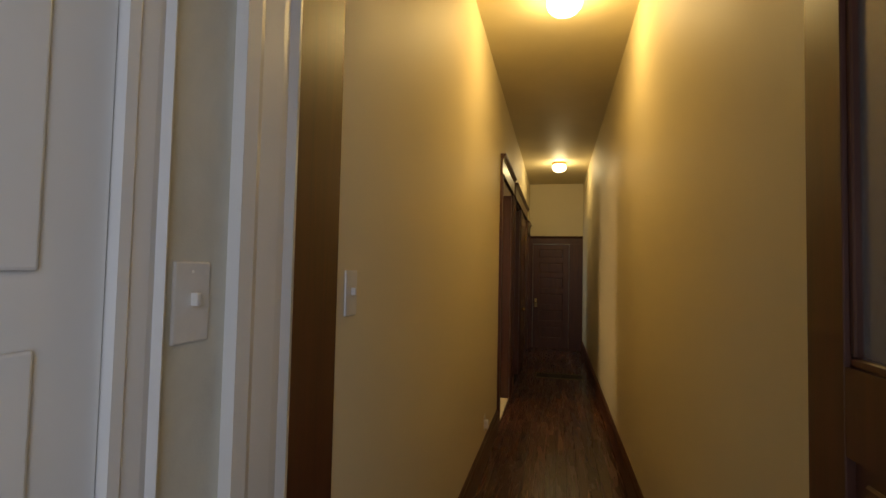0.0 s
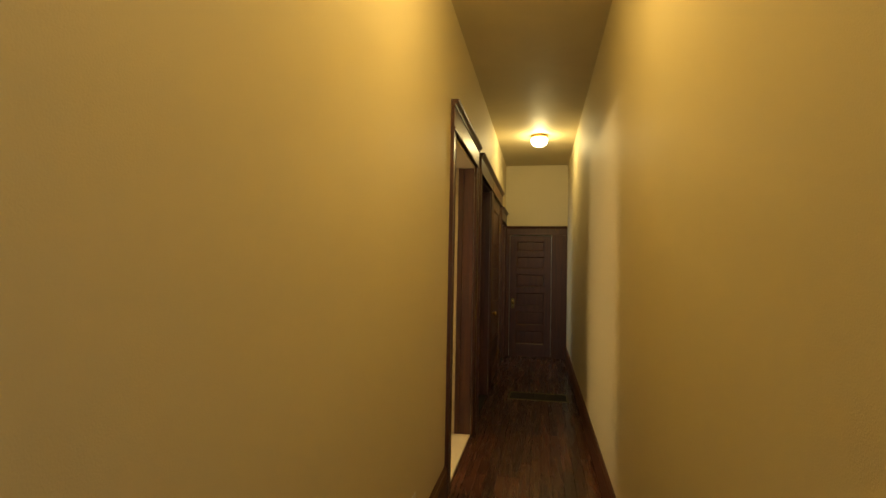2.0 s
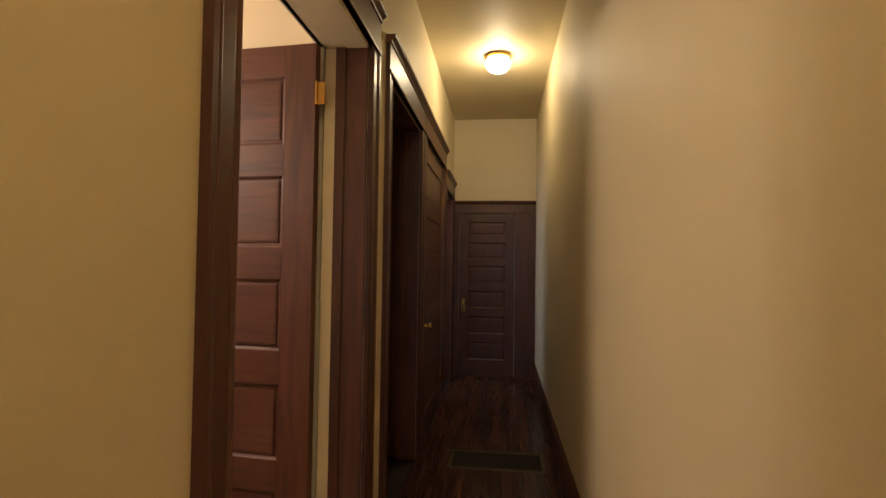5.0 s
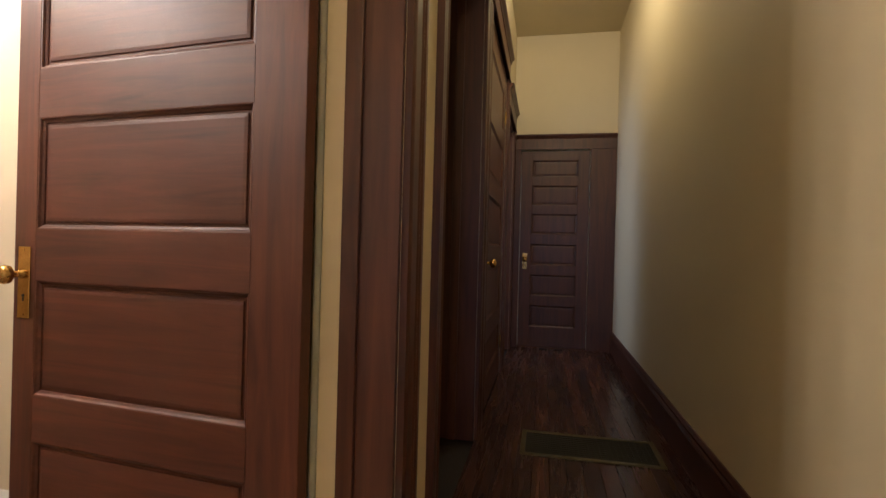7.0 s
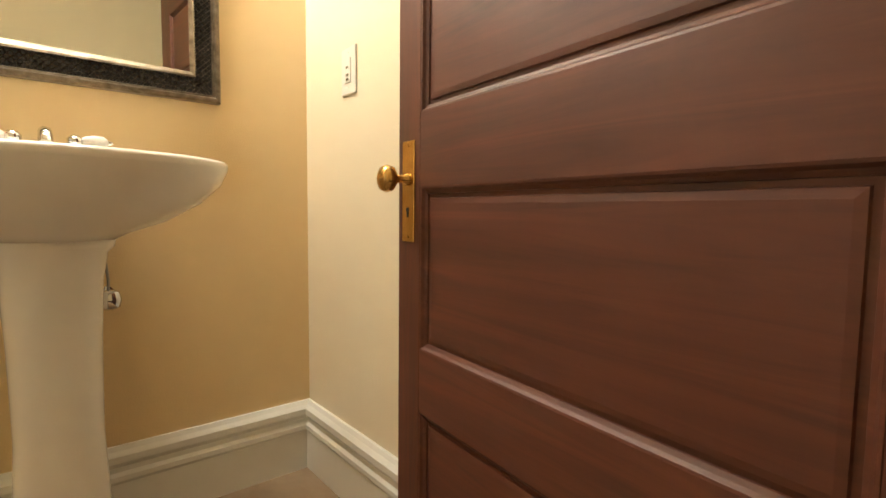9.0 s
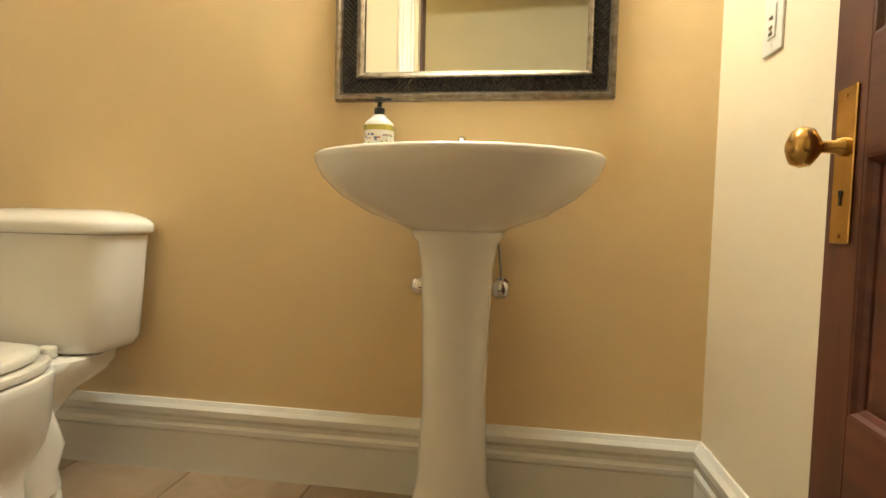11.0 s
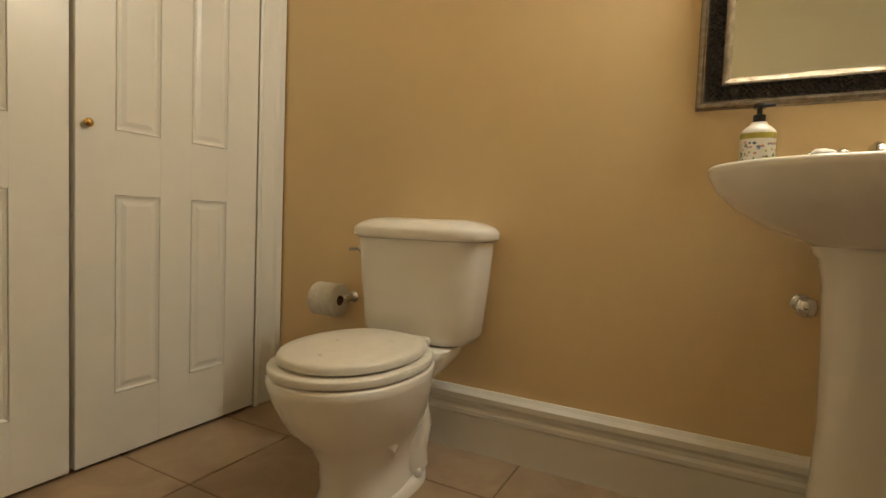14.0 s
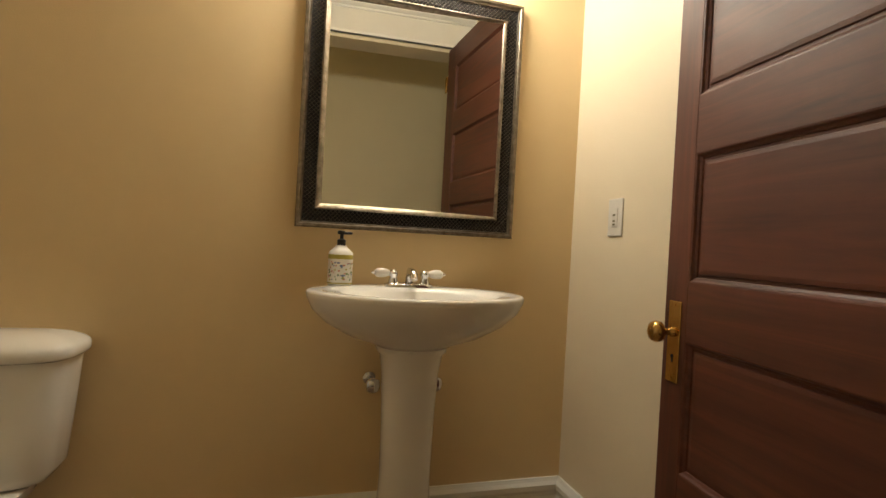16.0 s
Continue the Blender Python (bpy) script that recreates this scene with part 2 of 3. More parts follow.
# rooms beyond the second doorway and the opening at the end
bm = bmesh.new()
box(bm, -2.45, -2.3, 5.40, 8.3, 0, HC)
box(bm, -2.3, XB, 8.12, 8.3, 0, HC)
structure("wall_side_room", bm, ROOM_SHADE, "side room wall with the shade put into its dark colour", "wall")
bm = bmesh.new()
box(bm, -2.15, -2.0, 8.3, 9.55, 0, HC)
box(bm, -2.0, XB, 9.40, 9.55, 0, HC)
structure("wall_end_room", bm, WHITE, "pale wall of the daylit end room", "wall")
structure("ceiling_side_room", boxed(-2.45, XB, 5.40, 9.55, HC - 0.3, HC - 0.18), CEIL, "plain side room ceiling", "ceiling")
structure("floor_side_room", boxed(-2.45, XB, 5.40, 9.55, -0.12, -0.004), PLANK, "dark board floor of the side room", "floor")

# bathroom shell
structure("wall_bath_back", boxed(XW - 0.12, XW, YL - 0.12, YR + 0.1, 0, BC), BATH, "tan painted bathroom wall", "wall")
structure("wall_bath_switch", boxed(XW, XB, YR, YR + 0.1, 0, HC), BATH_PALE, "pale tan bathroom wall with a switch", "wall")
structure("wall_bath_closet", boxed(XW, XB, YL - 0.12, YL, 0, BC), BATH, "tan wall behind the closet doors", "wall")
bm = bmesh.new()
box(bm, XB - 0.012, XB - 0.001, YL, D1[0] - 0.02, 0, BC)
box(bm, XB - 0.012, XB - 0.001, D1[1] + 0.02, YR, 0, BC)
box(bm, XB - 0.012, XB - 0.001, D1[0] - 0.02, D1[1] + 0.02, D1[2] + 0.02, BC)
structure("wall_bath_door", bm, BATH_PALE, "pale tan bathroom wall around the doorway", "wall")
structure("ceiling_bath", boxed(XW - 0.12, XB, YL - 0.12, YR + 0.1, BC, BC + 0.1), CEIL, "plain bathroom ceiling", "ceiling")
BFLOOR = structure("floor_bath", boxed(XW - 0.12, XB, YL - 0.12, YR + 0.1, -0.12, -0.003), GROUT, "beige square tile floor with brown grout", "floor")


# ---- trim ----
def baseboard(name, mat, a, b, place, h, label, t=0.02):
    prof = [(0, 0), (t, 0), (t, h * 0.72), (t * 0.8, h * 0.75), (t * 1.15, h * 0.80), (t * 0.75, h * 0.86), (t * 0.85, h * 0.92), (t * 0.35, h), (0, h)]
    return structure(name, extrude_profile(prof, a, b, place), mat, label, "baseboard")


DARK_BASE = "tall dark stained wooden baseboard"
baseboard("baseboard", TRIM_Y, 0.0, YE, lambda s, o, u: (XR - o, s, u), 0.21, DARK_BASE)
for a, b in ((0.295, D1[0] - CW), (D1[1] + CW, D2[0] - CW), (D2[1] + CW, D3[0] - CW), (D3[1] + CW, D4[0] - CW)):
    if b - a > 0.02:
        baseboard("baseboard", TRIM_Y, a, b, lambda s, o, u: (XL + o, s, u), 0.21, DARK_BASE)
WB = "tall white moulded baseboard"


def white_base(a, b, place):
    h, t = 0.225, 0.024
    prof = [(0, 0), (t * 0.8, 0), (t * 0.8, h * 0.56), (t, h * 0.60), (t, h * 0.66), (t * 0.7, h * 0.70), (t * 0.7, h * 0.76),
            (t * 1.05, h * 0.82), (t * 1.05, h * 0.90), (t * 0.6, h * 0.95), (t * 0.3, h), (0, h)]
    structure("baseboard", extrude_profile(prof, a, b, place), WHITE, WB, "baseboard")


white_base(YL + 0.03, YR, lambda s, o, u: (XW + o, s, u))
white_base(XW, XB - 0.02, lambda s, o, u: (s, YR - o, u))
white_base(YL + 0.1, D1[0] - CW, lambda s, o, u: (XB - 0.012 - o, s, u))


def casing(a, b, h, x, out, mat, mat_long, head=0.205, jamb=None, depth=0.15, label="", name="door_casing", w=CW):
    """Moulded casing round an opening in a wall that runs along y: legs, head and cornice. out is +1 or -1."""
    frame_ob = thing(name, label, "door casing")
    frame_ob["kind"] = "structure"
    prof = [(0, 0), (0.018, 0), (0.022, 0.010), (0.017, 0.022), (0.019, 0.032), (0.019, w - 0.045), (0.023, w - 0.035),
            (0.021, w - 0.026), (0.025, w - 0.018), (0.025, w), (0, w)]
    part("casing_leg", extrude_profile(prof, 0, h, lambda s, o, u: (x + out * o, a - u, s)), mat, frame_ob)
    part("casing_leg", extrude_profile(prof, 0, h, lambda s, o, u: (x + out * o, b + u, s)), mat, frame_ob)
    bm = bmesh.new()
    box(bm, min(x, x + out * 0.024), max(x, x + out * 0.024), a - w, b + w, h + 0.001, h + head - 0.045, 0.002, 1)
    part("casing_head", bm, mat_long, frame_ob)
    crown = [(0, h + head - 0.045), (0.030, h + head - 0.045), (0.034, h + head - 0.036), (0.030, h + head - 0.030), (0.050, h + head - 0.012), (0.055, h + head), (0, h + head)]
    part("cornice", extrude_profile(crown, a - w - 0.004, b + w + 0.004, lambda s, o, u: (x + out * o, s, u)), mat_long, frame_ob)
    bead = [(0, h + 0.001), (0.030, h + 0.001), (0.032, h + 0.010), (0.028, h + 0.018), (0, h + 0.018)]
    part("bead", extrude_profile(bead, a - w - 0.002, b + w + 0.002, lambda s, o, u: (x + out * o, s, u)), mat_long, frame_ob)
    if jamb:
        x0, x1 = XB, XL
        xs = x0 + 0.055
        for y0, y1, st in ((a - 0.001, a + 0.02, 1), (b - 0.02, b + 0.001, -1)):
            part("jamb", boxed(x0 + 0.001, xs, y0, y1, 0, h), jamb, frame_ob, "cream painted rebate" if jamb is CREAM else "")
            yy = sorted((y0 if st > 0 else y0 - 0.012, y1 + 0.012 if st > 0 else y1))
            part("door_stop", boxed(xs, xs + 0.045, yy[0], yy[1], 0, h, 0.003), mat, frame_ob)
            part("jamb", boxed(xs + 0.045, x1 - 0.001, y0, y1, 0, h), mat, frame_ob)
        part("jamb", boxed(x0 + 0.001, x1 - 0.001, a + 0.02, b - 0.02, h - 0.02, h + 0.001), jamb, frame_ob)
    return frame_ob


DK = "dark stained wooden casing with a moulded cornice"
casing(*D1, XL, 1, TRIM, TRIM_Y, jamb=CREAM, label=DK + " round the bathroom doorway")
casing(*D2, XL, 1, TRIM, TRIM_Y, jamb=TRIM, label=DK + " round an unlit doorway", w=0.11)
casing(*D3, XL, 1, TRIM, TRIM_Y, jamb=TRIM, label=DK + " round a closed door", w=0.12)
casing(*D4, XL, 1, TRIM, TRIM_Y, jamb=TRIM, label=DK + " round a daylit doorway", w=0.11)
casing(*D1, XB - 0.012, -1, WHITE, WHITE, label="white painted moulded casing inside the bathroom doorway", w=0.095)


# end door's casing, in a wall that runs along x
def end_casing():
    c = thing("door_casing", "dark stained casing and cornice round the end door", "door casing")
    c["kind"] = "structure"
    part("casing_leg", boxed(XL + 0.002, E0, YE - 0.022, YE, 0, EH, 0.003), TRIM, c)
    part("casing_leg", boxed(E1, XR - 0.002, YE - 0.022, YE, 0, EH, 0.003), TRIM, c)
    part("casing_head", boxed(XL + 0.002, XR - 0.002, YE - 0.024, YE, EH + 0.001, EH + 0.11, 0.002), TRIM, c)
    crown = [(0, EH + 0.11), (0.026, EH + 0.11), (0.030, EH + 0.12), (0.045, EH + 0.14), (0.048, EH + 0.155), (0, EH + 0.155)]
    part("cornice", extrude_profile(crown, XL + 0.002, XR - 0.002, lambda s, o, u: (s, YE - o, u)), TRIM, c)
    part("threshold", boxed(E0, E1, YE - 0.03, YE + 0.08, 0.0, 0.014, 0.004), DOOR_X, c, "worn wooden threshold")


end_casing()


# ---- doors ----
def panel_door(name, label, m, w, h, rails, stile=0.115, lock=None, t=0.042, sides=(1, -1), zmat=None, xmat=None):
    """A leaf from its hinge at x 0 to x w, with stiles, rails at the heights given and raised panels between them."""
    zmat, xmat, lock = zmat or DOOR_Z, xmat or DOOR_X, lock or stile
    d = thing(name, label, "door", m)
    part("stile", boxed(0, stile, -t / 2, t / 2, 0, h, 0.002, 1), zmat, d)
    part("stile", boxed(w - lock, w, -t / 2, t / 2, 0, h, 0.002, 1), zmat, d)
    for z0, z1 in rails:
        part("rail", boxed(stile, w - lock, -t / 2 + 0.0004, t / 2 - 0.0004, z0, z1), xmat, d)
    for (_, z0), (z1, _) in zip(rails, rails[1:]):
        bm = bmesh.new()
        x0, x1 = stile, w - lock
        box(bm, x0, x1, -0.007, 0.007, z0, z1)
        for s in (1, -1):
            def rect(i, y):
                return [(x0 + i, s * y, z0 + i), (x1 - i, s * y, z0 + i), (x1 - i, s * y, z1 - i), (x0 + i, s * y, z1 - i)]
            loft([rect(0.022, 0.006), rect(0.024, 0.011), rect(0.034, 0.0125), rect(0.036, 0.0125)], False, True, bm)
            # sticking moulding round the panel
            ring = [(0.0, 0.0205), (0.004, 0.0195), (0.008, 0.014), (0.014, 0.010), (0.015, 0.0065)]
            loft([rect(i, y) for i, y in ring], False, False, bm)
        part("panel", bm, xmat, d)
    return d


def knob_set(parent, x, z, side, t=0.042, plate_h=0.17, knob=True):
    """A brass plate with a round knob on one face of a leaf."""
    y = side * t / 2
    bm = boxed(x - 0.024, x + 0.024, min(y, y + side * 0.004), max(y, y + side * 0.004), z - plate_h * 0.62, z + plate_h * 0.38, 0.0015, 1)
    plate = part("knob_plate", bm, BRASS, parent, "tall worn brass plate")
    if knob:
        prof = [(0.013, 0.003), (0.013, 0.010), (0.009, 0.014), (0.008, 0.030), (0.016, 0.036), (0.026, 0.044), (0.028, 0.054), (0.024, 0.064), (0.012, 0.070), (0.002, 0.071)]
        part("knob", turned([(r, y + side * hh) for r, hh in prof], 28, "y", (x, 0, z)), BRASS, parent, "round brass knob", True)
    bm = turned([(0.005, y + side * 0.003), (0.005, y + side * 0.0052)], 12, "y", (x, 0, z - plate_h * 0.3))
    box(bm, x - 0.0025, x + 0.0025, min(y + side * 0.003, y + side * 0.0052), max(y + side * 0.003, y + side * 0.0052), z - plate_h * 0.3 - 0.016, z - plate_h * 0.3)
    part("keyhole", bm, BLACK, plate)
    for dz in (0.33, -0.57):
        part("screw", turned([(0.003, y + side * 0.004), (0.003, y + side * 0.0053), (0.001, y + side * 0.0056)], 10, "y", (x, 0, z + dz * plate_h)), BRASS, plate)


def hinge(parent, z, side, t=0.042):
    bm = turned([(0.007, -0.05), (0.007, 0.05), (0.004, 0.056), (0.001, 0.058)], 14, "z", (-0.006, side * (t / 2 + 0.004), z))
    box(bm, -0.045, -0.004, side * t / 2 - 0.002, side * t / 2 + 0.002, z - 0.05, z + 0.05)
    part("hinge", bm, BRASS, parent, "brass butt hinge", True)


RAILS = [(0, 0.19), (0.42, 0.552), (0.889, 1.036), (1.362, 1.503), (1.828, 1.968), (2.28, 2.42)]
bath_door = panel_door("door_1", "open mahogany-stained five-panel door with brass knob", pose(*BATH_HINGE, 0, 0, BATH_SWING), BATH_LEAF, 2.42, RAILS, 0.150, 0.088)
knob_set(bath_door, BATH_LEAF - 0.046, 0.905, 1, plate_h=0.21)
for z in (0.25, 2.19):
    hinge(bath_door, z, 1)

end_door = panel_door("door_2", "closed dark stained six-panel door with brass plate", pose(E1 - 0.004, YE + 0.03, 0.016, 0, 0, 180), E1 - E0 - 0.008, 2.065,
                      [(0, 0.2), (0.43, 0.53), (0.755, 0.855), (1.08, 1.18), (1.40, 1.49), (1.70, 1.79), (1.965, 2.065)], zmat=TRIM, xmat=TRIM)
knob_set(end_door, E1 - E0 - 0.065, 0.915, 1, plate_h=0.17)
third = panel_door("door_3", "closed dark stained panel door with brass knob", pose(XL - 0.025, D3[1] - 0.022, 0.012, 0, 0, -90), D3[1] - D3[0] - 0.044, 2.42, RAILS, zmat=TRIM, xmat=TRIM)
knob_set(third, D3[1] - D3[0] - 0.09, 0.93, 1)
for z in (0.25, 2.1):
    hinge(third, z, 1)
# half-glazed entry door folded back along the right wall
entry = thing("door_4", "dark wooden half-glazed door standing open against the wall", "door", pose(XR - 0.045, -0.54, 0.01, 0, 0, 90))
for x0, x1 in ((0, 0.13), (0.62, 0.74)):
    part("stile", boxed(x0, x1, -0.022, 0.022, 0, 2.2, 0.002, 1), TRIM, entry)
for z0, z1 in ((0, 0.26), (0.62, 0.72), (1.22, 1.36), (2.06, 2.2)):
    part("rail", boxed(0.13, 0.62, -0.0215, 0.0215, z0, z1), TRIM, entry)
for z0, z1 in ((0.26, 0.62), (0.72, 1.22)):
    bm = boxed(0.13, 0.62, -0.008, 0.008, z0, z1)
    box(bm, 0.16, 0.59, -0.013, 0.013, z0 + 0.03, z1 - 0.03, 0.004, 1)
    part("panel", bm, TRIM, entry)
part("pane", boxed(0.13, 0.62, -0.003, 0.003, 1.36, 2.06), GLASS, entry, "dark textured glass pane")
for z0, z1, x0, x1 in ((1.36, 1.375, 0.13, 0.62), (2.045, 2.06, 0.13, 0.62), (1.375, 2.045, 0.13, 0.145), (1.375, 2.045, 0.605, 0.62)):
    part("glazing_bead", boxed(x0, x1, -0.014, 0.014, z0, z1, 0.003, 1), TRIM, entry)

# jamb between the entry and the hall
part_frame = thing("entry_frame", "dark stained door jamb with a white painted casing", "door frame")
part_frame["kind"] = "structure"
part("jamb", boxed(XL, XL + 0.014, 0.070, 0.293, 0, 2.4, 0.003), TRIM, part_frame)
part("jamb", boxed(XL + 0.001, XR - 0.001, 0.070, 0.293, 2.4, 2.42, 0.003), TRIM_Y, part_frame)
part("header", boxed(XL + 0.001, XR - 0.001, 0.09, 0.28, 2.42, HC), WALL, part_frame, "cream painted wall over the opening")
cprof = [(0, 0), (0.022, 0), (0.026, 0.012), (0.018, 0.03), (0.020, 0.05), (0.020, 0.10), (0.026, 0.115), (0.026, 0.145), (0, 0.145)]
part("casing_leg", extrude_profile(cprof, 0, 2.42, lambda s, o, u: (XL + o, 0.068 - u * 1.27, s)), WHITE, part_frame, "white painted moulded casing")
white_door = thing("door_5", "white painted panel door, closed, with moulded casing", "door", pose(XL, 0, 0))
part("casing_leg", extrude_profile(cprof, 0, 2.1, lambda s, o, u: (o, -0.268 - u * 0.56, s)), WHITE, white_door)
part("leaf", boxed(0.0005, 0.012, -1.10, -0.351, 0.01, 2.1, 0.002, 1), WHITE, white_door)
for z0, z1 in ((0.2, 0.9), (1.05, 1.42), (1.5, 1.95)):
    bm = boxed(0.0121, 0.018, -1.00, -0.435, z0, z1, 0.004, 2)
    part("panel", bm, WHITE, white_door)
structure("wall_entry_patch", boxed(XL + 0.0005, XL + 0.003, -0.267, -0.117, 0, HC), material("pale_entry_paint", (0.72, 0.68, 0.55), 0.5, bump=0.2, fine=240, mottle=0.03), "pale painted wall strip beside the white door", "wall")

# closet bifold doors
CY = YL + 0.045


def bifold(x_from, x_to, label):
    w = abs(x_to - x_from)
    d = thing("closet_door", label, "closet door", pose(x_from, CY, 0.012), "bifold closet doors")
    part("leaf", boxed(-w, 0, -0.034, -0.006, 0, 2.28, 0.002, 1), WHITE, d)
    cols = ((-0.258, -0.113), (-0.521, -0.373))
    for x0, x1 in cols:
        for z0, z1 in ((0.205, 0.84), (1.04, 1.86), (1.98, 2.17)):
            bm = bmesh.new()

            def rect(i, y):
                return [(x0 + i, y, z0 + i), (x1 - i, y, z0 + i), (x1 - i, y, z1 - i), (x0 + i, y, z1 - i)]
            loft([rect(0, -0.0059), rect(0.003, 0.0), rect(0.012, -0.0052), rect(0.020, -0.0054), rect(0.034, -0.001), rect(0.040, -0.001)], False, True, bm)
            part("panel", bm, WHITE, d)
    for x0, x1 in ((-w, -0.521), (-0.373, -0.258), (-0.113, 0)):
        part("stile", boxed(x0, x1, -0.006, 0.0, 0, 2.28, 0.0015, 1), WHITE, d)
    for z0, z1 in ((0, 0.205), (0.84, 1.04), (1.86, 1.98), (2.17, 2.28)):
        for x0, x1 in cols:
            part("rail", boxed(x0 - 0.001, x1 + 0.001, -0.006, -0.0003, z0, z1), WHITE, d)
    return d


bf = bifold(-1.56, -2.225, "white moulded panel bifold closet door with brass pull")
part("pull", turned([(0.006, 0.0), (0.006, 0.006), (0.012, 0.010), (0.013, 0.016), (0.007, 0.021), (0.001, 0.022)], 20, "y", (-0.03, 0, 1.048)), BRASS, bf, "small brass pull", True)
bifold(-0.88, -1.545, "white moulded panel bifold closet door, shut")
closet_frame = thing("closet_casing", "white painted casing round the closet doors", "door casing")
closet_frame["kind"] = "structure"
part("casing_leg", extrude_profile(cprof, 0, 2.32, lambda s, o, u: (-2.232 - u * 0.9, CY - 0.03 + o * 1.4, s)), WHITE, closet_frame)
part("casing_head", boxed(XW, XB - 0.03, CY - 0.03, CY + 0.006, 2.32, 2.45, 0.004), WHITE, closet_frame)


# ---- bathroom things ----
def oval(cx, cy, z, rx, ry, k=48, flat=0.0, power=2.0):
    """A ring of a superellipse, its -x end cut flat where flat is given."""
    out = []
    for i in range(k):
        a = 2 * math.pi * i / k
        c, s = math.cos(a), math.sin(a)
        x = rx * math.copysign(abs(c) ** (2 / power), c)
        y = ry * math.copysign(abs(s) ** (2 / power), s)
        out.append((cx + max(x, -flat) if flat else cx + x, cy + y, z))
    return out


def pedestal_sink(m, up=0.014):
    s = thing("pedestal_sink", "white china pedestal sink with a wide oval basin", "sink", m)
    # basin: local x goes out from the wall
    ring = [(0.20, 0.0, 0.768, 0.10, 0.11, 0.10), (0.20, 0, 0.782, 0.125, 0.135, 0.12), (0.215, 0, 0.806, 0.165, 0.20, 0.17), (0.235, 0, 0.848, 0.205, 0.265, 0.205),
            (0.245, 0, 0.89, 0.232, 0.305, 0.22), (0.248, 0, 0.925, 0.245, 0.320, 0.228), (0.248, 0, 0.937, 0.247, 0.322, 0.23), (0.248, 0, 0.944, 0.243, 0.318, 0.23),
            (0.248, 0, 0.946, 0.236, 0.311, 0.226)]
    rings = [oval(cx * 0.94, cy, z + 0.014, rx * 0.94, ry * 1.06, 64, fl * 0.94) for cx, cy, z, rx, ry, fl in ring]
    bowl = [(0.29, 0.944, 0.17, 0.235), (0.29, 0.93, 0.158, 0.222), (0.285, 0.87, 0.13, 0.18), (0.28, 0.845, 0.08, 0.11), (0.28, 0.835, 0.02, 0.03)]
    rings += [oval(cx * 0.94, 0, z + 0.014, rx * 0.94, ry * 1.06, 64) for cx, z, rx, ry in bowl]
    part("basin", loft(rings), CERAMIC, s, "", True)
    prof = [(0.0, 0.125, 0.135), (0.02, 0.125, 0.135), (0.05, 0.105, 0.112), (0.14, 0.088, 0.092), (0.35, 0.080, 0.083), (0.55, 0.084, 0.087), (0.68, 0.090, 0.093), (0.74, 0.100, 0.104), (0.752, 0.108, 0.116), (0.768, 0.110, 0.120), (0.774, 0.105, 0.114)]
    part("pedestal", loft([oval(0.16, 0, z * 1.018, rx * 0.97, ry * 0.98, 40, 0, 2.4) for z, rx, ry in prof]), CERAMIC, s, "tapered fluted china pedestal", True)
    # centre-set tap with two lever handles
    part("tap_base", loft([oval(0.075, 0, z, rx, ry, 32, 0, 2.6) for z, rx, ry in ((0.944 + up, 0.026, 0.085), (0.953 + up, 0.026, 0.085), (0.958 + up, 0.02, 0.075))]), CHROME, s, "chrome tap base", True)
    part("spout", tube([(0.075, 0, 0.955 + up), (0.08, 0, 0.985 + up), (0.095, 0, 1.0 + up), (0.12, 0, 1.0 + up), (0.145, 0, 0.99 + up), (0.152, 0, 0.975 + up)], 0.013, 14), CHROME, s, "chrome spout", True)
    for sg in (-1, 1):
        y = sg * 0.055
        hd = part("tap_handle", turned([(0.019, 0.955), (0.016, 0.965), (0.012, 0.978), (0.016, 0.985), (0.016, 0.995), (0.008, 1.003), (0.001, 1.004)], 22, "z", (0.075, y, up)), CHROME, s, "chrome tap handle", True)
        bm = turned([(0.007, 0.012), (0.012, 0.02), (0.016, 0.035), (0.015, 0.055), (0.007, 0.064)] if sg > 0 else [(0.007, -0.064), (0.015, -0.055), (0.016, -0.035), (0.012, -0.02), (0.007, -0.012)], 18, "y", (0.075, y, 0.991 + up))
        part("lever", bm, PLASTIC, hd, "white china lever", True)
        e = [(0.004, 0.06), (0.006, 0.066), (0.003, 0.074), (0.001, 0.075)]
        part("finial", turned(e if sg > 0 else [(r, -h) for r, h in reversed(e)], 12, "y", (0.075, y, 0.991 + up)), CHROME, hd, "", True)
        yv = sg * 0.108
        v = part("supply_valve", turned([(0.022, 0.0), (0.022, 0.006), (0.010, 0.010), (0.010, 0.055), (0.014, 0.06), (0.014, 0.09), (0.008, 0.095)], 18, "x", (0.0, yv, 0.63)), CHROME, s, "chrome shut-off valve", True)
        part("valve_handle", loft([oval(0.10, yv, 0.63 + dz, 0.014 * k_, 0.024 * k_, 18) for dz, k_ in ((-0.024, 0.4), (-0.018, 0.85), (0, 1.0), (0.018, 0.85), (0.024, 0.4))]), CHROME, v, "", True)
        if sg > 0:
            part("supply_hose", tube([(0.075, yv, 0.64), (0.075, yv, 0.68), (0.078, yv * 0.95, 0.73), (0.085, yv * 0.82, 0.80)], 0.0032, 8), HOSE, s, "braided supply hose", True)
    return s


pedestal_sink(pose(XW + 0.004, SINK_Y, 0))


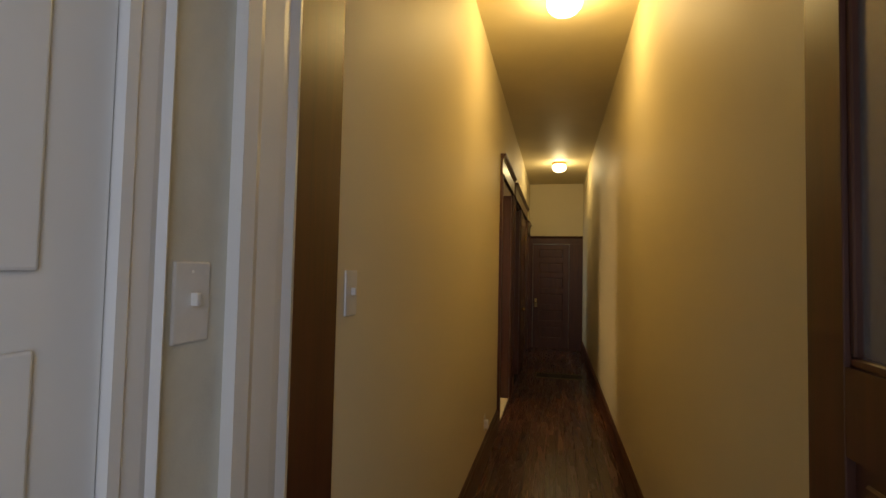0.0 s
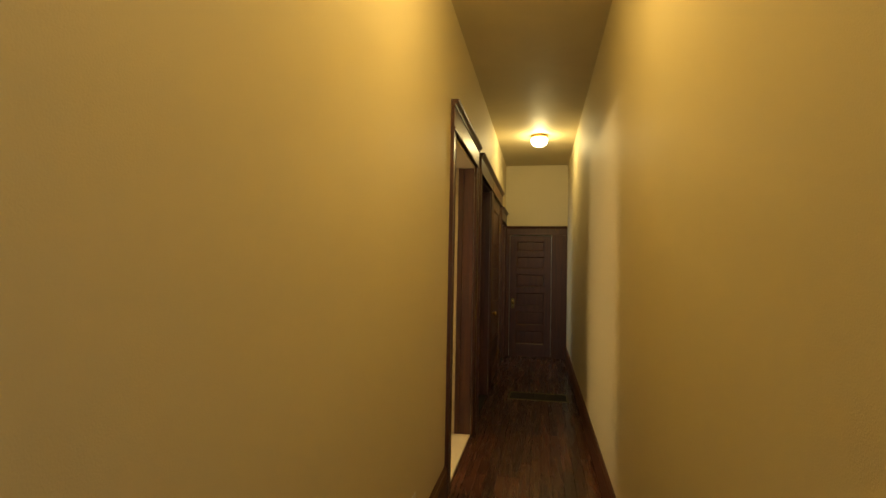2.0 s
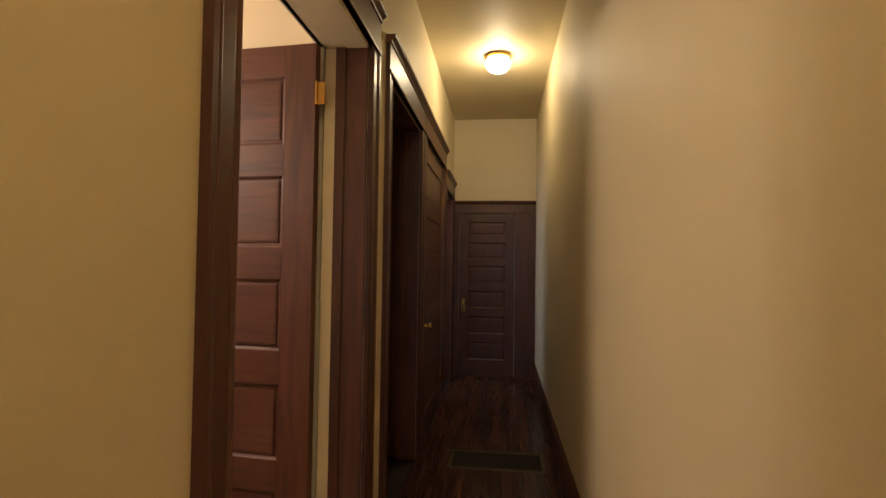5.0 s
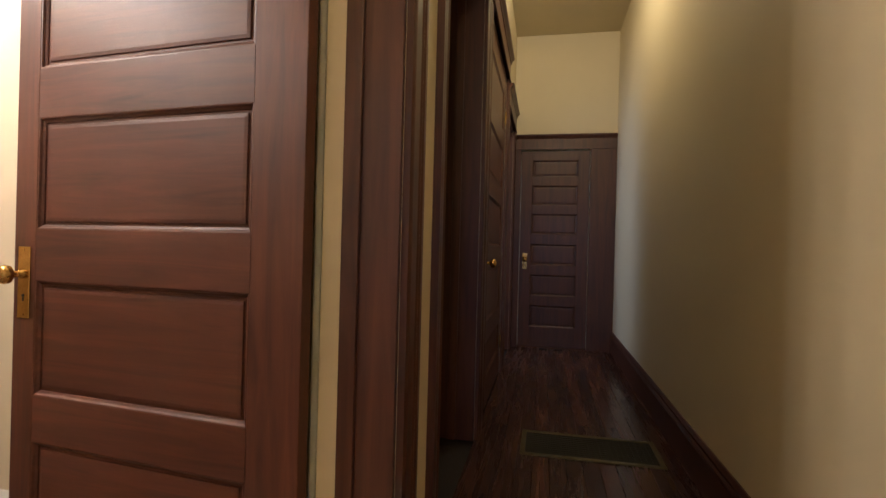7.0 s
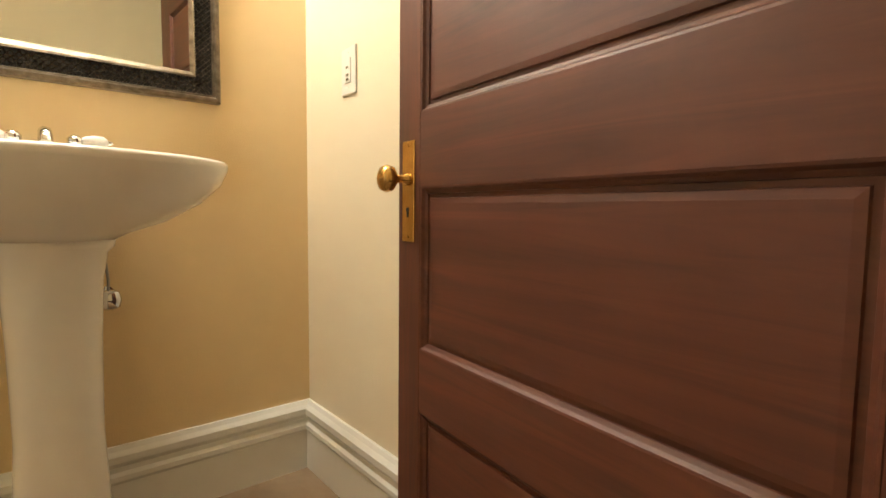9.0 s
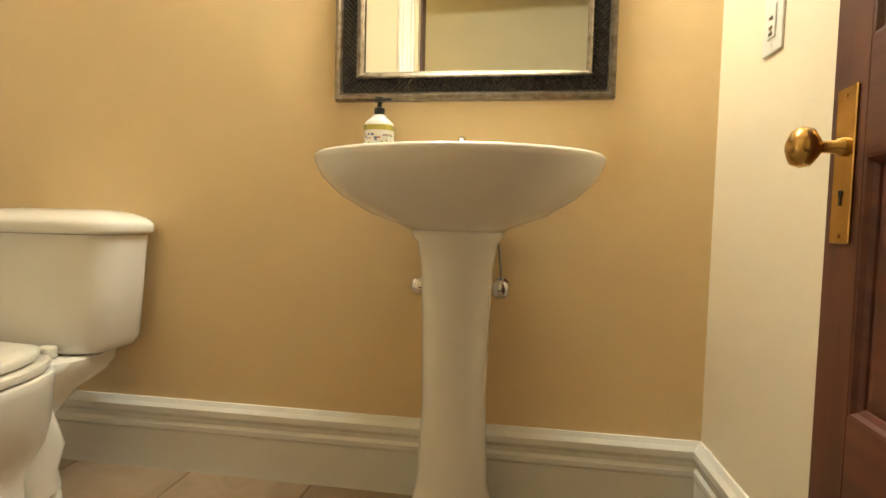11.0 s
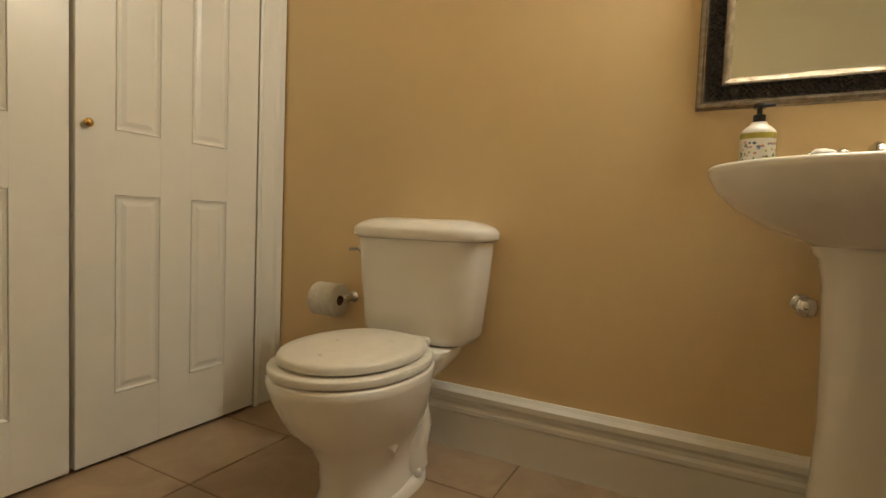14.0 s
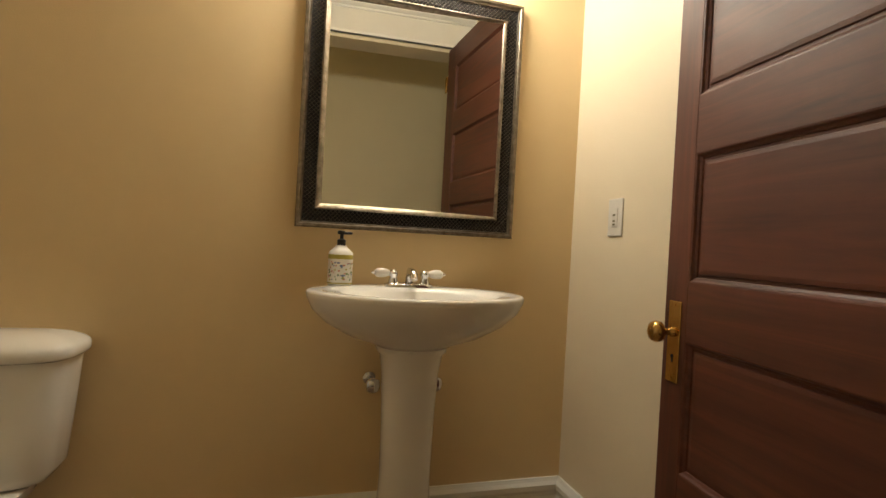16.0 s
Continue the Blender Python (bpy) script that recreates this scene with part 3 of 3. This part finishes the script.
def toilet(m):
    """Local x out from the wall."""
    t = thing("toilet", "white two-piece china toilet with its lid shut", "toilet", m)
    tank = []
    for z, x0, x1, hw in ((0.405, 0.035, 0.185, 0.165), (0.415, 0.025, 0.20, 0.19), (0.44, 0.02, 0.205, 0.205), (0.60, 0.018, 0.212, 0.222), (0.745, 0.015, 0.218, 0.235)):
        c = (x0 + x1) / 2
        ring = []
        for i in range(48):
            a = 2 * math.pi * i / 48
            cc, ss = math.cos(a), math.sin(a)
            x = c + (x1 - x0) / 2 * math.copysign(abs(cc) ** 0.5, cc)
            y = hw * math.copysign(abs(ss) ** 0.36, ss)
            if cc > 0:
                x += 0.018 * (1 - (y / hw) ** 2)
            ring.append((x, y, z))
        tank.append(ring)
    part("tank", loft(tank), CERAMIC, t, "", True)
    lid = []
    for z, g in ((0.746, -0.006), (0.750, 0.008), (0.757, 0.012), (0.775, 0.012), (0.784, 0.008), (0.794, -0.004), (0.806, -0.03), (0.815, -0.07)):
        ring = []
        for i in range(48):
            a = 2 * math.pi * i / 48
            cc, ss = math.cos(a), math.sin(a)
            x = 0.118 + (0.103 + g) * math.copysign(abs(cc) ** 0.5, cc)
            y = (0.24 + g) * math.copysign(abs(ss) ** 0.4, ss)
            if cc > 0:
                x += 0.024 * (1 - min(1, (y / 0.24) ** 2))
            ring.append((x, y, z))
        lid.append(ring)
    part("tank_lid", loft(lid), CERAMIC, t, "domed china tank lid", True)
    lever = part("flush_lever", turned([(0.012, 0.235), (0.012, 0.243), (0.007, 0.247), (0.007, 0.256)], 16, "y", (0.16, -0.475, 0.70)), CHROME, t, "chrome flush lever", True)
    part("lever_arm", boxed(0.155, 0.22, -0.247, -0.240, 0.694, 0.706, 0.003), CHROME, lever)
    # bowl and foot
    prof = [(0.0, 0.40, 0.185, 0.112), (0.03, 0.40, 0.185, 0.112), (0.06, 0.40, 0.175, 0.102), (0.14, 0.405, 0.18, 0.106), (0.20, 0.405, 0.215, 0.135), (0.26, 0.45, 0.235, 0.170), (0.33, 0.470, 0.252, 0.192),
            (0.37, 0.476, 0.260, 0.200), (0.39, 0.478, 0.262, 0.202), (0.398, 0.478, 0.256, 0.196)]
    part("bowl", loft([oval(cx, 0, z, rx, ry, 56, 0, 2.15) for z, cx, rx, ry in prof]), CERAMIC, t, "", True)
    shelf = [(0.02, 0.25, 0.05, 0.07), (0.22, 0.25, 0.05, 0.07), (0.30, 0.20, 0.10, 0.09), (0.34, 0.14, 0.125, 0.125), (0.375, 0.14, 0.13, 0.15), (0.40, 0.14, 0.125, 0.155), (0.405, 0.14, 0.12, 0.15)]
    part("tank_deck", loft([oval(cx + 0.03, 0, z, rx + 0.02, ry, 40, 0, 3.0) for z, cx, rx, ry in shelf]), CERAMIC, t, "", True)
    # trapway relief on both sides
    for sg in (-1, 1):
        y = sg * 0.062
        part("trapway", tube([(0.47, y * 1.1, 0.17), (0.42, y, 0.225), (0.35, y, 0.255), (0.285, y, 0.235), (0.262, y, 0.17), (0.285, y, 0.11), (0.275, y, 0.05)], 0.062, 16), CERAMIC, t, "", True)
        part("bolt_cap", turned([(0.016, 0.028), (0.016, 0.045), (0.010, 0.055), (0.002, 0.058)], 16, "z", (0.30, sg * 0.108, 0)), PLASTIC, t, "", True)
    foot = [(0.0, 0.365, 0.185, 0.128), (0.022, 0.365, 0.183, 0.125), (0.034, 0.365, 0.17, 0.108)]
    part("foot", loft([oval(cx, 0, z, rx, ry, 44, 0, 2.5) for z, cx, rx, ry in foot]), CERAMIC, t, "", True)
    part("seat", loft([oval(0.482, 0, z, rx * 1.09, ry * 1.06, 56, 0.215, 2.1) for z, rx, ry in ((0.402, 0.228, 0.182), (0.404, 0.234, 0.188), (0.419, 0.236, 0.190), (0.425, 0.231, 0.185))]), PLASTIC, t, "white plastic seat", True)
    part("seat_lid", loft([oval(0.482, 0, z, rx * 1.02, ry * 0.99, 56, 0.20, 2.1) for z, rx, ry in ((0.430, 0.221, 0.176), (0.433, 0.227, 0.182), (0.446, 0.228, 0.183), (0.455, 0.221, 0.176), (0.462, 0.18, 0.14), (0.465, 0.09, 0.075))]), PLASTIC, t, "white plastic lid, shut", True)
    for sg in (-1, 1):
        part("lid_hinge", boxed(0.225, 0.265, sg * 0.075 - 0.022, sg * 0.075 + 0.022, 0.405, 0.442, 0.008), PLASTIC, t, "", True)
    return t


toilet(pose(XW + 0.006, TOILET_Y, 0))


def paper_holder(m):
    h = thing("toilet_paper_holder", "chrome wall holder for toilet paper", "paper holder", m)
    part("rose", turned([(0.024, 0), (0.024, 0.006), (0.012, 0.012), (0.008, 0.02), (0.008, 0.065), (0.001, 0.068)], 20, "x"), CHROME, h, "", True)
    part("bar", turned([(0.006, -0.14), (0.006, 0.0), (0.011, 0.004), (0.009, 0.014), (0.001, 0.016)], 16, "y", (0.062, 0, 0)), CHROME, h, "", True)
    r = thing("toilet_paper_roll", "full roll of white toilet paper on the holder", "paper roll", m)
    prof = [(0.02, -0.135), (0.061, -0.135), (0.066, -0.131), (0.066, -0.026), (0.061, -0.022), (0.02, -0.022)]
    part("roll", turned(prof, 36, "y", (0.062, 0, -0.012)), PAPER, r, "", True)
    part("core", turned([(0.0199, -0.1355), (0.0199, -0.0215)], 24, "y", (0.062, 0, -0.012)), material("brown_card", (0.16, 0.10, 0.06), 0.9, bump=0), r, "", True)


paper_holder(pose(XW, PAPER_Y, 0.495))


def mirror(y0, y1, z0, z1):
    f = thing("wall_mirror", "rectangular mirror in a dark lattice frame with silver edges", "mirror", pose(XW, 0, 0))
    fw = 0.083

    def rect(i, x):
        return [(x, y0 + i, z0 + i), (x, y1 - i, z0 + i), (x, y1 - i, z1 - i), (x, y0 + i, z1 - i)]
    part("outer_rim", loft([rect(0, 0.001), rect(0, 0.024), rect(0.004, 0.030), rect(0.012, 0.030), rect(0.016, 0.024), rect(0.019, 0.025), rect(0.022, 0.018)], False, False), SILVER, f, "worn silver outer edge")
    part("band", loft([rect(0.020, 0.0185), rect(0.064, 0.0165)], False, False), BLACKISH, f, "dark lattice band")
    part("inner_rim", loft([rect(0.062, 0.014), rect(0.063, 0.022), rect(0.068, 0.025), rect(0.074, 0.022), rect(fw, 0.011)], False, False), SILVER, f, "silver inner edge")
    lean = math.tan(radians(1.2))    # glass turned so the reflected doorway fits the camera's view

    def skew(ring):
        return [(x + (y - y0) * lean, y, z) for x, y, z in ring]
    part("pane", loft([skew(rect(0.070, -0.001)), skew(rect(0.070, 0.0035))], True, True), MIRROR, f, "clear mirror glass")
    # raised lattice wires on the band
    bm = bmesh.new()
    step, r = 0.029, 0.0011

    def wire(ya, za, yb, zb):
        d = Vector((0, yb - ya, zb - za)).normalized()
        nrm = Vector((0, -d.z, d.y)) * r
        p, q = Vector((0.0172, ya, za)), Vector((0.0172, yb, zb))
        up = Vector((0.0028, 0, 0))
        vs = [bm.verts.new(v) for v in (p - nrm, p + nrm, p + up, q - nrm, q + nrm, q + up)]
        for idx in ((0, 2, 5, 3), (2, 1, 4, 5), (0, 3, 4, 1)):
            bm.faces.new([vs[i] for i in idx])
    a0, b = 0.023, 0.040
    for za, zb in ((z0 + a0, z0 + a0 + b), (z1 - a0 - b, z1 - a0)):
        y = y0 + a0
        while y + b < y1 - a0 + 0.001:
            wire(y, za, y + b, zb)
            wire(y, zb, y + b, za)
            y += step / 2
    for ya, yb in ((y0 + a0, y0 + a0 + b), (y1 - a0 - b, y1 - a0)):
        z = z0 + a0
        while z + b < z1 - a0 + 0.001:
            wire(ya, z, yb, z + b)
            wire(ya, z + b, yb, z)
            z += step / 2
    part("lattice", bm, SILVER, f, "fine raised silver lattice")
    return f


mirror(*MIRROR_BOX)


def soap(m):
    s = thing("soap_bottle", "white soap pump bottle with an olive flowered label", "soap bottle", m)
    part("bottle", loft([oval(0, 0, z, r * 1.22, r * 1.37, 32, 0, 2.6) for z, r in ((0, 0.026), (0.004, 0.029), (0.10, 0.029), (0.108, 0.027), (0.118, 0.020), (0.124, 0.014), (0.130, 0.013))]), PLASTIC, s, "", True)
    part("label_band", loft([oval(0, 0, z, 0.0359, 0.0359 * 1.12, 32, 0, 2.6) for z in (0.086, 0.100)], False, False), LABEL_G, s, "olive band", True)
    part("label_foot", loft([oval(0, 0, z, 0.0359, 0.0359 * 1.12, 32, 0, 2.6) for z in (0.006, 0.010)], False, False), LABEL_G, s, "olive line", True)
    part("pump_collar", turned([(0.014, 0.129), (0.014, 0.148), (0.010, 0.150), (0.006, 0.152), (0.006, 0.166)], 20), BLACK, s, "black pump collar", True)
    part("pump_head", box(turned([(0.014, 0.166), (0.015, 0.172), (0.012, 0.178), (0.001, 0.179)], 18), 0.0, 0.012, 0, 0.034, 0.167, 0.175, 0.003), BLACK, s, "black pump head", True)
    rnd = random.Random(4)
    for ink in (INK_B, INK_R, INK_G, INK_B, INK_R, LABEL_G, INK_G):
        for _ in range(9):
            bm = bmesh.new()
            z, w, h = rnd.uniform(0.018, 0.078), rnd.uniform(0.003, 0.007), rnd.uniform(0.003, 0.007)
            a = rnd.uniform(-1.2, 1.2)
            ring = oval(0, 0, 0, 0.0360, 0.0360 * 1.12, 720, 0, 2.6)
            i0 = int((a % (2 * math.pi)) / (2 * math.pi) * 720)
            n_ = 5
            span = max(2, int(w / 0.00026 / n_))
            for j in range(n_):
                hh = h * math.sqrt(max(0.05, 1 - ((j - 2) / 2.6) ** 2)) / 2
                p, q = ring[(i0 + j * span) % 720], ring[(i0 + (j + 1) * span) % 720]
                bm.faces.new([bm.verts.new(v) for v in ((p[0], p[1], z - hh), (q[0], q[1], z - hh), (q[0], q[1], z + hh), (p[0], p[1], z + hh))])
            part("flower_print", bm, ink, s)
    return s


soap(pose(XW + 0.085, SOAP_Y, 0.9595))


def switch_plate(name, m, label, toggle="toggle", w=0.075, h=0.12):
    """A plate in the local y, z plane that faces +x."""
    s = thing(name, label, "light switch", m)
    part("cover", boxed(0, 0.006, -w / 2, w / 2, -h / 2, h / 2, 0.003), PLASTIC, s)
    if toggle == "toggle":
        part("toggle", boxed(0.006, 0.018, -0.005, 0.005, -0.006, 0.014, 0.002), PLASTIC, s)
    else:
        part("rocker", boxed(0.006, 0.009, -0.0165, 0.0165, -0.033, 0.033, 0.0015), PLASTIC, s)
        for z in (0.008, -0.012, -0.024):
            part("button", boxed(0.009, 0.0105, -0.006, 0.006, z - 0.003, z + 0.003), VENT_M, s)
    for z in (-h * 0.37, h * 0.37):
        part("screw", turned([(0.003, 0.006), (0.003, 0.0066), (0.001, 0.007)], 10, "x", (0, 0, z)), PLASTIC, s)
    return s


switch_plate("light_switch", pose(XL, 0.40, 1.445), "cream toggle light switch on the hall wall")
switch_plate("light_switch", pose(XL + 0.003, -0.20, 1.455), "white toggle light switch beside the white door")
switch_plate("dimmer_switch", pose(-2.09, YR, 1.233, 0, 0, -90), "white rocker switch with small buttons on the bathroom wall", "rocker", 0.078, 0.128)
out = thing("wall_outlet", "white wall outlet with a plugged-in night light", "outlet", pose(XL, 3.1, 0.33))
part("cover", boxed(0, 0.006, -0.037, 0.037, -0.06, 0.06, 0.003), PLASTIC, out)
part("night_light", boxed(0.006, 0.034, -0.02, 0.02, -0.045, 0.02, 0.006), PLASTIC, out, "white plug-in night light")


def hall_lamp(x, y):
    l_ = thing("ceiling_light", "lit white glass dome ceiling light in a brass rim", "ceiling light", pose(x, y, HC), "hall ceiling lights")
    part("canopy", turned([(0.11, 0.0), (0.115, -0.012), (0.112, -0.03), (0.10, -0.034)], 40), BRASS, l_, "brass rim", True)
    prof = [(0.098, -0.03), (0.108, -0.05), (0.112, -0.075), (0.104, -0.105), (0.082, -0.130), (0.048, -0.146), (0.012, -0.152), (0.001, -0.152)]
    g = part("globe", turned(prof, 40), GLOBE, l_, "glowing white glass dome", True)
    g.visible_shadow = False


for lx, ly in HALL_LAMPS:
    hall_lamp(lx, ly)
vl = thing("vanity_light", "chrome wall light with three lit glass shades above the mirror", "wall light", pose(XW, 4.63, 2.20))
part("back_plate", boxed(0, 0.02, -0.32, 0.32, -0.05, 0.05, 0.008), CHROME, vl)
for vy in (-0.20, 0, 0.20):
    part("arm", tube([(0.02, vy, 0), (0.09, vy, 0.01), (0.15, vy, 0.06)], 0.008, 10), CHROME, vl, "", True)
    sh = part("shade", turned([(0.02, 0.062), (0.035, 0.05), (0.05, 0.0), (0.058, -0.06), (0.057, -0.06), (0.049, 0.0), (0.034, 0.048), (0.02, 0.06)], 28, "z", (0.15, vy, 0)), GLOBE, vl, "glowing glass shade", True)
    sh.visible_shadow = False


def floor_vent(x0, x1, y0, y1):
    v = thing("floor_vent", "dark metal floor grille with an aged brass border", "floor vent")
    b = 0.024
    for a in ((x0, x1, y0, y0 + b), (x0, x1, y1 - b, y1), (x0, x0 + b, y0 + b, y1 - b), (x1 - b, x1, y0 + b, y1 - b)):
        part("border", boxed(*a, 0.0, 0.009, 0.002, 1), VENT_M, v)
    part("screen", boxed(x0 + b, x1 - b, y0 + b, y1 - b, 0.0, 0.003), SCREEN, v)
    n_ = 24
    for i in range(1, n_):
        x = x0 + b + (x1 - x0 - 2 * b) * i / n_
        part("slat", boxed(x - 0.002, x + 0.002, y0 + b, y1 - b, 0.003, 0.006), SCREEN, v)
    for i in range(1, 11):
        y = y0 + b + (y1 - y0 - 2 * b) * i / 11
        part("slat", boxed(x0 + b, x1 - b, y - 0.002, y + 0.002, 0.003, 0.0055), SCREEN, v)


floor_vent(-0.30, 0.395, 6.56, 6.90)
structure("threshold", boxed(XB, XL, D1[0] + 0.02, D1[1] - 0.02, -0.003, 0.012, 0.004), CREAM, "pale worn threshold of the bathroom", "threshold")


# window of the end room
win = thing("window_1", "bright daylit window of the end room", "window")
win["kind"] = "structure"
part("pane", boxed(-1.998, -1.99, 8.45, 9.30, 0.9, 2.3), DAY, win)
for a in ((8.36, 8.45, 0.8, 2.4), (9.30, 9.39, 0.8, 2.4)):
    part("window_frame", boxed(-2.0, -1.97, a[0], a[1], a[2], a[3], 0.004), WHITE, win)
part("sash", boxed(-1.99, -1.965, 8.45, 9.30, 1.58, 1.63, 0.004), WHITE, win)

# ---- floor pieces ----
pw, rnd = 0.0786, random.Random(7)
lengths = [0.3, 1.2, 1.7, 2.3]
plank_mesh = {}
for L in lengths:
    bm = boxed(0.0006, pw - 0.0006, 0.0008, L - 0.0008, -0.012, 0.0, 0.0012, 1)
    ob = part("board", bm, PLANK, FLOOR)
    plank_mesh[L] = ob.data
    bpy.data.objects.remove(ob)
for i in range(15):
    y = YS - 0.12
    while y + 0.3 < YE + 0.14:
        fits = [v for v in lengths[1:] if y + v < YE + 0.14]
        L = rnd.choice(fits) if fits else 0.3
        if y < YS:
            L = rnd.choice(lengths)
        ob = new("board", plank_mesh[L])
        ob.parent = FLOOR
        ob.location = (XL + i * pw, y, 0)
        y += L
T = 0.40
tile_bm = boxed(0.003, T - 0.003, 0.003, T - 0.003, -0.008, 0.0, 0.0018, 1)
first = part("tile", tile_bm, TILE, BFLOOR)
tile_mesh = first.data
bpy.data.objects.remove(first)
for i in range(5):
    for j in range(7):
        ob = new("tile", tile_mesh)
        ob.parent = BFLOOR
        ob.location = (-2.505 + i * T, 2.592 + j * T, 0)
        if i == 4:
            ob.scale.x = 0.38
